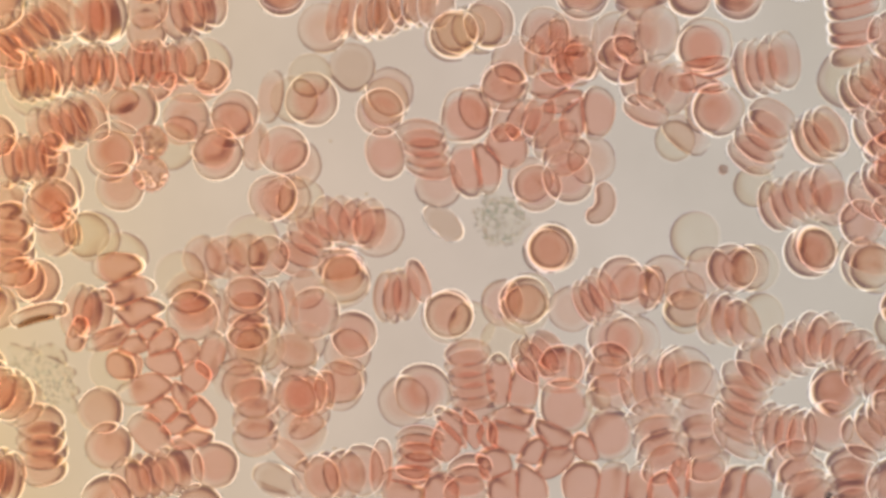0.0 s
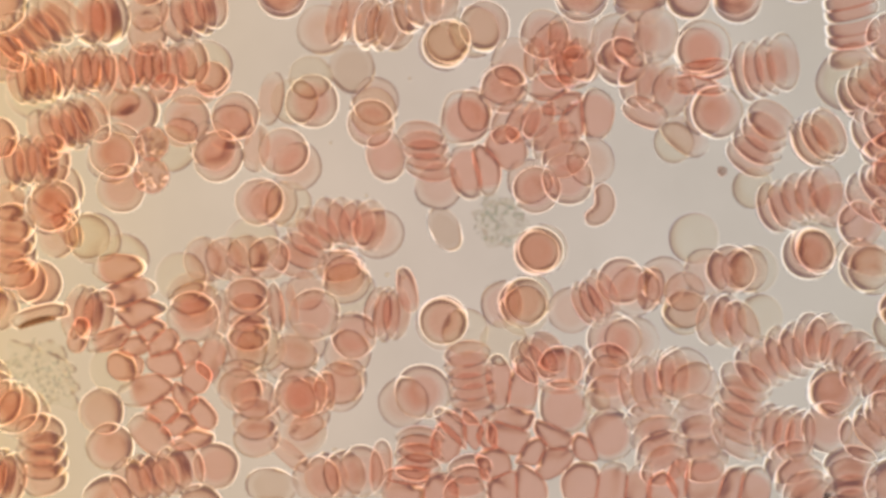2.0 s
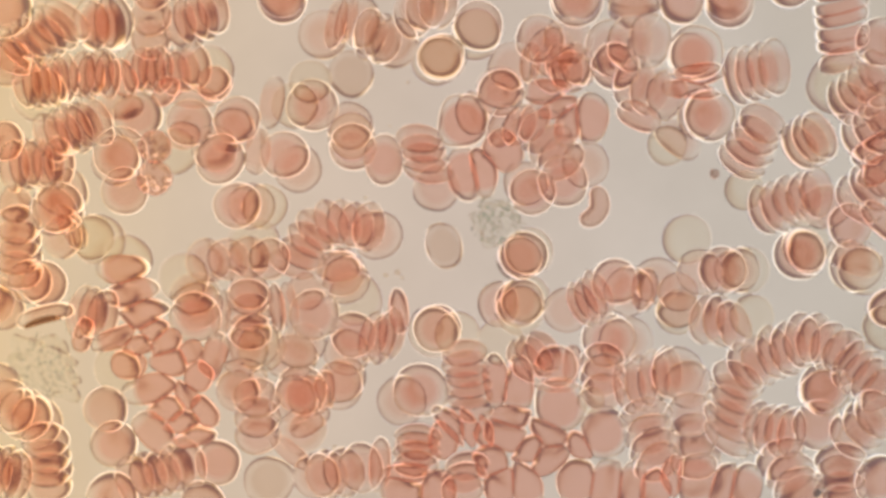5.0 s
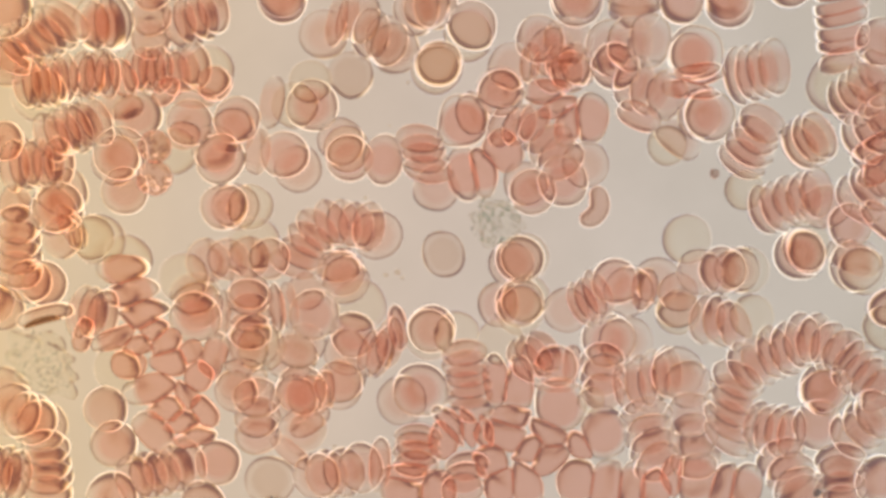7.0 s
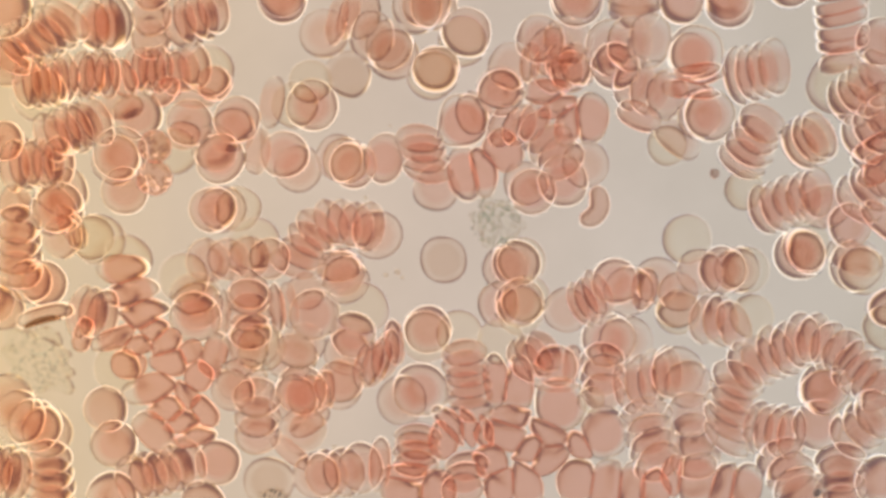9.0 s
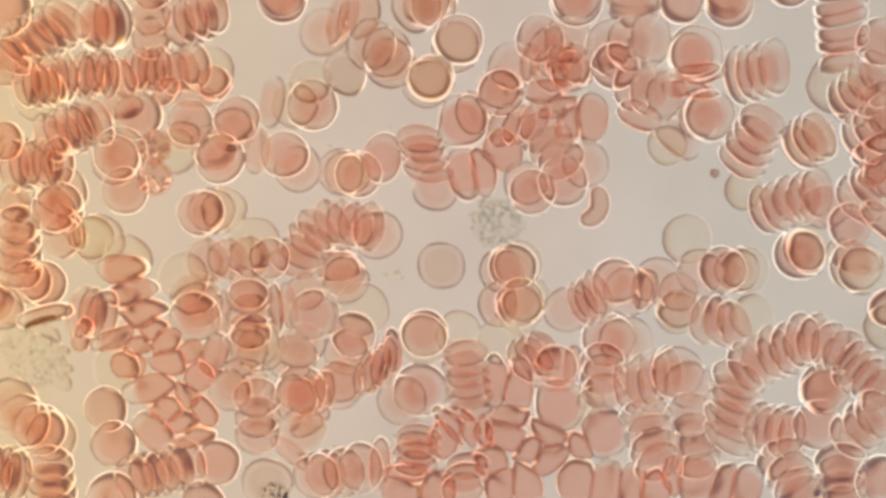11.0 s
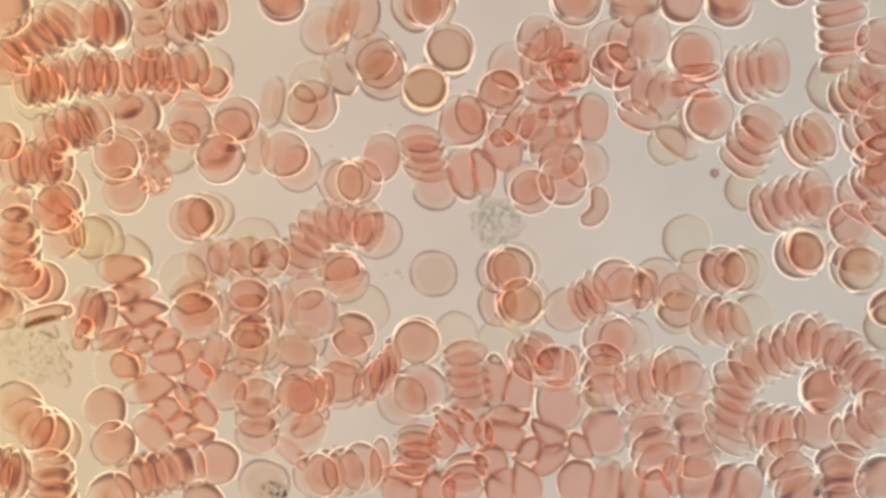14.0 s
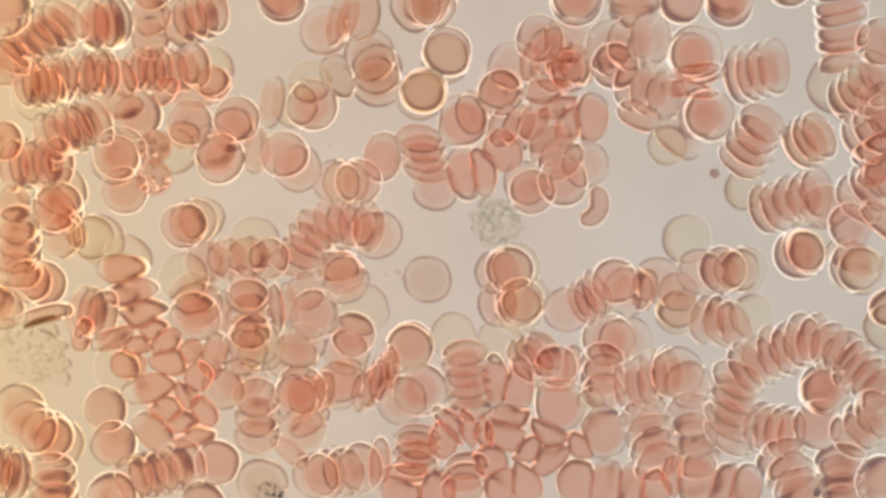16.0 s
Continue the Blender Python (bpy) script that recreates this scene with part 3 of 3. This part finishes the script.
def bean(x, y):
    """A cell on edge, bent round like a bean."""
    bm = bmesh.new()
    rows, steps = [], 24
    bend = [Vector(p) for p in ((-3, -38), (4, -30), (16, -14), (17, 8), (3, 24), (-19, 27), (-29, 26))]
    for k in range(33):
        f = k / 32 * 4
        n = min(3, int(f))
        f -= n
        a, b, c, d = bend[n:n + 4]
        at = 0.5 * (2 * b + (c - a) * f + (2 * a - 5 * b + 4 * c - d) * f ** 2 + (3 * b - a - 3 * c + d) * f ** 3)
        along = ((c - a) + 2 * (2 * a - 5 * b + 4 * c - d) * f + 3 * (3 * b - a - 3 * c + d) * f ** 2).normalized()
        w = 19.5 * (1 - abs(k / 16 - 1) ** 3.5) ** 0.5 + 0.5
        row = []
        for j in range(steps):
            q = j * math.tau / steps
            row.append(bm.verts.new(((at.x + along.y * w * math.cos(q)) * DIV, (at.y - along.x * w * math.cos(q)) * DIV, 0.72 * w * math.sin(q) * DIV)))
        rows.append(row)
    for a, b in zip(rows, rows[1:]):
        for j in range(steps):
            bm.faces.new((a[j], a[(j + 1) % steps], b[(j + 1) % steps], b[j]))
    bm.faces.new(rows[0])
    bm.faces.new(rows[-1][::-1])
    bmesh.ops.recalc_face_normals(bm, faces=bm.faces)
    ob = new("bent_blood_cell", mesh_of("bent_blood_cell", bm, FREE))
    px, py = stage(x, y)
    ob.matrix_basis = pose(px, py, 12 * DIV, 180, 0, 0)
    tagged(ob, "bean-shaped red blood cell bent round on its edge", "blood cell")


def folded(x, y):
    """A thin cell seen along its edge and drawn to a point, with a dark fold."""
    top = new("folded_blood_cell")
    px, py = stage(x, y)
    top.location = (px, py, 0.03)
    tagged(top, "thin folded red blood cell drawn to a point", "blood cell")
    ob = part("membrane", pressed_bm(0.3, 17 * DIV, -5 * DIV, 0.0, 54 * DIV, True, True), SUNK, top, "pale thin membrane")
    ob.matrix_basis = pose(0, 0, 0, 0, 0, -76)
    ob = part("fold", pressed_bm(0.6, 6 * DIV, -4 * DIV, 0.0, 34 * DIV, True, True), FOLD, top, "dark brown fold")
    ob.matrix_basis = pose(-6 * DIV, -11 * DIV, 0.012, 0, 0, -75)


def clump(x, y, wide, high, turn, count, seed, grit=GRAIN):
    """A clump of platelets: a soft body full of fine granules."""
    rnd = random.Random(seed)
    top = new("platelet_clump")
    px, py = stage(x, y)
    top.matrix_basis = pose(px, py, 0.012, 0, 0, -turn)
    tagged(top, "grey-green granular clump of platelets on the slide", "platelets")
    bm = bmesh.new()
    bmesh.ops.create_icosphere(bm, subdivisions=4, radius=1)
    for v in bm.verts:
        g = 1 + 0.55 * noise.noise(v.co * 2.0 + Vector((seed, 0, 0)))
        v.co = Vector((v.co.x * wide / 2 * DIV * g, v.co.y * high / 2 * DIV * g, v.co.z * 0.008 + 0.002 * noise.noise(v.co * 9)))
    part("body", bm, SOFT, top, "pale soft body")
    bm = bmesh.new()
    for _ in range(count):
        a, r = rnd.uniform(0, math.tau), rnd.random() ** 0.62
        size = rnd.choice((1.4, 1.8, 2.2, 2.8, 4.2)) * DIV
        r *= 1 + 0.45 * noise.noise(Vector((2 * math.cos(a), 2 * math.sin(a), seed)))
        at = Vector((math.cos(a) * r * wide / 2 * DIV, math.sin(a) * r * high / 2 * DIV, rnd.uniform(0.004, 0.02)))
        bmesh.ops.create_icosphere(bm, subdivisions=1, radius=size, matrix=Matrix.Translation(at) @ Matrix.Diagonal((rnd.uniform(0.7, 1.4), rnd.uniform(0.7, 1.4), 0.8, 1)))
    part("grit", bm, grit, top, "fine grey-green grains")
    return top


def speck(x, y, d, seed, mat, label):
    bm = bmesh.new()
    bmesh.ops.create_icosphere(bm, subdivisions=3, radius=d / 2 * DIV)
    for v in bm.verts:
        v.co *= 1 + 0.25 * noise.noise(v.co / (d * DIV) * 3 + Vector((seed, 0, 0)))
    ob = new("speck", mesh_of("speck", bm, mat))
    px, py = stage(x, y)
    ob.location = (px, py, d / 2 * DIV)
    return tagged(ob, label, "debris", "specks of debris")


crenated(274, 260, 58, 1)
crenated(273, 315, 62, 2)
bean(1043, 362)
folded(82, 560)
clump(878, 394, 88, 80, 20, 230, 3)
left_clump = clump(70, 640, 130, 90, 35, 200, 8)
low_clump = clump(484, 866, 50, 34, 0, 26, 12, COAL)
speck(1447, 873, 16, 4, COAL, "dark speck of dirt on the slide")
speck(1264, 308, 18, 1, DUST, "dark reddish speck of debris on the slide")
for x, y, d in ((647, 350, 7), (592, 792, 9), (683, 487, 9), (703, 482, 11), (712, 492, 7), (690, 223, 5), (722, 146, 6), (585, 258, 6)):
    speck(x, y, d, x, PALE, "tiny clear speck floating in the plasma")


def shift(ob, rows):
    high = ob.location.z
    turn = ob.matrix_basis.to_euler().z
    walk(ob, [(t, pose(*stage(x, y), high, 0, 0, math.degrees(turn))) for t, x, y in rows])


def motions():
    """Cells that come loose and float along on the plasma."""
    drift(cell(785, 450, 30, 0, 82), [(0, 780, 400, 54, -48), (1.5, 782, 405, 51, -30), (3.5, 785, 421, 45, -15), (7, 785, 450, 28, -15), (9, 785, 460, 14, -10), (12.5, 775, 478, 3, -10), (14.5, 765, 487, 2, -10), (16, 757, 495, 2, -10)])
    drift(cell(600, 270, 15, 60, 80), [(0, 688, 173, 15, 60), (1.5, 670, 181, 15, 60), (3.5, 640, 203, 15, 60), (7, 603, 250, 15, 60), (9, 600, 280, 15, 60), (12.5, 605, 318, 15, 60), (16, 596, 325, 15, 60)])
    drift(cell(620, 280, 10, 60, 82), [(0, 671, 209, 10, 60), (1.5, 660, 220, 10, 60), (3.5, 637, 242, 10, 60), (7, 618, 280, 10, 60), (9, 625, 293, 10, 60), (12.5, 637, 318, 10, 60), (16, 635, 322, 10, 60)])
    drift(cell(612, 285, 40, 70, 80, True), [(0, 680, 190, 14, 80), (1.5, 666, 199, 14, 80), (3.5, 637, 222, 14, 80), (7, 614, 264, 14, 60), (9, 612, 285, 14, 30), (12.5, 618, 318, 14, 0), (16, 613, 323, 14, 0)])
    drift(cell(400, 370, 5, 0, 82), [(0, 485, 356, 5, 0), (1.5, 468, 359, 5, 0), (3.5, 440, 362, 5, 0), (7, 397, 366, 5, 0), (9, 377, 371, 5, 0), (12.5, 345, 382, 5, 0), (14.5, 338, 390, 5, 0), (16, 326, 400, 5, 0)])
    drift(cell(415, 370, 30, 0, 80), [(0, 510, 358, 12, 0), (1.5, 492, 361, 12, 0), (3.5, 467, 364, 12, 0), (7, 418, 366, 12, 0), (9, 395, 370, 12, 0), (12.5, 365, 377, 12, 0), (14.5, 355, 385, 12, 0), (16, 344, 393, 12, 0)])
    drift(cell(440, 370, 10, 0, 78, True), [(0, 533, 360, 10, 0), (1.5, 517, 364, 10, 0), (3.5, 490, 366, 10, 0), (7, 443, 366, 10, 0), (9, 422, 370, 10, 0), (12.5, 382, 374, 10, 0), (14.5, 372, 382, 10, 0), (16, 358, 388, 10, 0)])
    drift(cell(925, 456, 5, 0, 84), [(0, 968, 444, 5, 0), (1.5, 950, 445, 5, 0), (3.5, 934, 447, 5, 0), (7, 920, 458, 5, 0), (9, 914, 466, 5, 0), (12.5, 904, 475, 5, 0), (16, 902, 477, 5, 0)])
    drift(cell(930, 456, 10, 0, 82, True), [(0, 966, 441, 10, 0), (1.5, 957, 442, 10, 0), (3.5, 944, 441, 10, 0), (7, 929, 455, 10, 0), (9, 923, 462, 10, 0), (12.5, 915, 471, 10, 0), (16, 914, 473, 10, 0)])
    drift(cell(900, 475, 35, 0, 76), [(0, 957, 449, 5, 0), (3.5, 930, 452, 12, 0), (9, 893, 475, 16, 0), (12.5, 885, 480, 16, 0), (16, 880, 482, 16, 0)])
    drift(cell(770, 125, 5, 0, 84), [(0, 798, 74, 5, 0), (1.5, 788, 84, 5, 0), (3.5, 783, 93, 5, 0), (7, 776, 113, 5, 0), (9, 771, 123, 5, 0), (12.5, 757, 150, 5, 0), (14.5, 753, 157, 5, 0), (16, 750, 162, 5, 0)])
    drift(cell(770, 135, 5, 0, 86, True), [(0, 792, 78, 5, 0), (1.5, 785, 87, 5, 0), (3.5, 775, 96, 5, 0), (7, 772, 124, 5, 0), (9, 765, 134, 5, 0), (12.5, 752, 158, 5, 0), (14.5, 749, 163, 5, 0), (16, 745, 170, 5, 0)])
    drift(cell(785, 115, 35, 20, 80, True), [(0, 810, 68, 14, 20), (1.5, 794, 77, 14, 20), (3.5, 788, 90, 14, 20), (7, 778, 115, 14, 20), (9, 772, 124, 14, 20), (12.5, 757, 152, 14, 20), (16, 752, 163, 14, 20)])
    drift(cell(825, 60, 5, 0, 88), [(0, 860, 55, 5, 0), (1.5, 853, 58, 5, 0), (3.5, 852, 46, 5, 0), (7, 836, 46, 5, 0), (9, 826, 58, 5, 0), (12.5, 803, 78, 5, 0), (14.5, 796, 88, 5, 0), (16, 792, 92, 5, 0)])
    drift(cell(818, 75, 38, 75, 86, True), [(0, 839, 65, 16, 20), (1.5, 831, 67, 16, 40), (3.5, 847, 62, 16, 70), (7, 828, 66, 16, 75), (9, 818, 75, 16, 75), (12.5, 798, 92, 16, 75), (16, 788, 106, 16, 75)])
    drift(cell(570, 62, 10, 10, 84), [(0, 572, 63, 10, 10), (1.5, 570, 62, 10, 10), (3.5, 571, 62, 10, 10), (9, 574, 60, 10, 10), (16, 575, 56, 10, 10)])
    drift(upright(596, 45, 12, 90, 28), [(0, 597, 41, 0, 12), (1.5, 596, 43, 0, 12), (3.5, 595, 43, 0, 12), (9, 597, 35, 0, 12), (16, 597, 38, 0, 12)])
    drift(upright(614, 35, 15, 90, 28), [(0, 616, 38, 0, 15), (1.5, 616, 38, 0, 15), (3.5, 613, 36, 0, 15), (9, 617, 28, 0, 15), (16, 618, 30, 0, 15)])
    drift(cell(640, 30, 48, 10, 88), [(0, 637, 38, 52, 10), (3.5, 638, 45, 52, 10), (9, 640, 26, 52, 10), (16, 640, 28, 52, 10)])
    drift(cell(655, 65, 45, 15, 90), [(0, 653, 41, 52, 12), (3.5, 652, 58, 52, 12), (9, 658, 66, 32, 12), (12.5, 656, 92, 14, 40), (16, 655, 100, 12, 60)])
    drift(cell(688, 80, 30, 10, 88), [(0, 674, 39, 52, 10), (3.5, 674, 64, 48, 10), (9, 688, 80, 24, 20), (12.5, 680, 106, 14, 60), (16, 668, 124, 14, 70)])
    drift(cell(700, 98, 10, 10, 88), [(0, 688, 35, 50, 10), (3.5, 700, 68, 35, 10), (9, 697, 98, 10, 20), (12.5, 686, 125, 5, 20), (16, 668, 146, 5, 20)])
    drift(cell(740, 15, 40, 5, 92), [(0, 715, 19, 50, 5), (3.5, 728, 24, 45, 5), (9, 738, 14, 25, 5), (16, 736, 12, 20, 5)])
    drift(cell(755, 5, 30, 5, 92), [(0, 739, 16, 50, 8), (3.5, 752, 12, 45, 8), (9, 755, 5, 30, 8), (16, 755, 3, 30, 8)])
    drift(cell(768, 8, 30, 15, 92), [(0, 768, 19, 45, 10), (3.5, 778, 5, 45, 10), (9, 768, 8, 30, 10), (16, 768, 6, 30, 10)])
    drift(cell(617, 132, 10, 0, 80), [(0, 623, 131, 12, 0), (3.5, 622, 130, 12, 0), (7, 621, 133, 12, 0), (9, 617, 132, 14, -20), (12.5, 607, 130, 32, -20), (16, 600, 136, 40, -25)])
    drift(oval(650, 640, 48, 88, 22, "coin"), [(0, 683, 526, 0, 4), (1.5, 670, 547, 0, 6), (3.5, 660, 574, 0, 10), (7, 660, 624, 0, 18), (9, 652, 645, 0, 20), (12.5, 652, 668, 0, 20), (16, 650, 686, 0, 22)])
    drift(oval(668, 640, 46, 92, 20, "coin"), [(0, 699, 526, 0, 4), (1.5, 685, 549, 0, 4), (3.5, 677, 578, 0, 8), (7, 675, 622, 0, 16), (9, 667, 640, 0, 18), (12.5, 666, 660, 0, 18), (16, 664, 678, 0, 18)])
    drift(oval(688, 625, 46, 90, 16, "coin"), [(0, 716, 522, 0, 2), (1.5, 702, 546, 0, 2), (3.5, 694, 574, 0, 4), (7, 690, 606, 0, 8), (9, 683, 628, 0, 12), (12.5, 680, 648, 0, 10), (16, 678, 666, 0, 10)])
    drift(upright(697, 600, 0, 78, 28), [(0, 738, 501, 0, -20), (1.5, 722, 509, 0, -16), (3.5, 709, 530, 0, -4), (7, 704, 580, 0, -8), (9, 698, 606, 0, -6), (12.5, 695, 628, 0, -4), (16, 692, 650, 0, -4)])
    drift(cell(757, 585, 5, 0, 84), [(0, 790, 557, 5, 0), (1.5, 782, 563, 5, 0), (3.5, 779, 577, 5, 0), (7, 764, 582, 5, 0), (9, 757, 583, 5, 0), (12.5, 745, 597, 5, 0), (14.5, 735, 604, 5, 0), (16, 727, 611, 5, 0)])
    drift(cell(755, 592, 30, 70, 88, True), [(0, 787, 563, 14, 60), (1.5, 780, 569, 14, 60), (3.5, 772, 580, 14, 70), (7, 760, 592, 14, 70), (9, 753, 596, 14, 70), (12.5, 745, 606, 14, 70), (16, 725, 618, 14, 70)])
    drift(cell(475, 852, 5, 100, 86), [(0, 492, 845, 48, 115), (1.5, 484, 854, 44, 100), (2.5, 479, 854, 30, 95), (3.5, 475, 852, 12, 95), (7, 478, 850, 5, 95), (9, 476, 852, 5, 95), (16, 464, 855, 5, 95)])
    drift(cell(640, 545, 0, 0, 92, True), [(0, 605, 501, 0, 0), (3.5, 622, 520, 0, 0), (7, 636, 540, 0, 0), (9, 640, 546, 0, 0), (16, 642, 548, 0, 0)])
    drift(cell(815, 585, 0, 0, 80, True), [(0, 829, 576, 0, 0), (3.5, 812, 590, 0, 0), (7, 808, 592, 0, 0), (9, 812, 590, 0, 0), (16, 802, 594, 0, 0)])
    drift(cell(680, 281, 48, 8, 90), [(0, 680, 280, 58, -14), (1.5, 681, 280, 55, -10), (3.5, 680, 283, 51, -3), (7, 679, 283, 48, 6), (9, 680, 281, 47, 8), (12.5, 675, 280, 46, 8), (16, 677, 279, 46, 8)])
    drift(cell(412, 690, 0, 0, 74), [(0, 435, 681, 5, 0), (3.5, 424, 690, 5, 0), (7, 418, 692, 5, 0), (9, 412, 690, 5, 0), (12.5, 404, 690, 5, 0), (16, 396, 688, 5, 0)])
    drift(cell(14, 708, 20, 40, 92), [(0, -22, 652, 20, 40), (3.5, -11, 683, 20, 40), (7, 6, 696, 20, 40), (9, 14, 708, 20, 40), (12.5, 28, 718, 20, 40), (16, 36, 726, 20, 40)])
    drift(cell(34, 738, 8, 40, 92), [(0, -3, 682, 8, 40), (3.5, 9, 713, 8, 40), (7, 26, 726, 8, 40), (9, 34, 738, 8, 40), (12.5, 48, 748, 8, 40), (16, 56, 756, 8, 40)])
    drift(cell(64, 752, 5, 40, 92), [(0, 26, 695, 5, 40), (3.5, 39, 727, 5, 40), (7, 56, 740, 5, 40), (9, 64, 752, 5, 40), (12.5, 78, 762, 5, 40), (16, 86, 770, 5, 40)])
    drift(cell(84, 764, 12, 40, 88), [(0, 46, 707, 12, 40), (3.5, 59, 739, 12, 40), (7, 76, 752, 12, 40), (9, 84, 764, 12, 40), (12.5, 98, 774, 12, 40), (16, 106, 782, 12, 40)])
    shift(left_clump, [(0, 88, 668), (3.5, 84, 655), (7, 76, 645), (9, 70, 637), (16, 64, 622)])
    shift(low_row, [(0, 86, 785), (3.5, 84, 811), (7, 85, 833), (9, 89, 851), (12.5, 93, 865), (16, 97, 873)])
    shift(low_clump, [(0, 480, 925), (4, 482, 915), (7, 484, 895), (9, 484, 882), (12.5, 485, 868), (16, 476, 870)])
    dress()


motions()
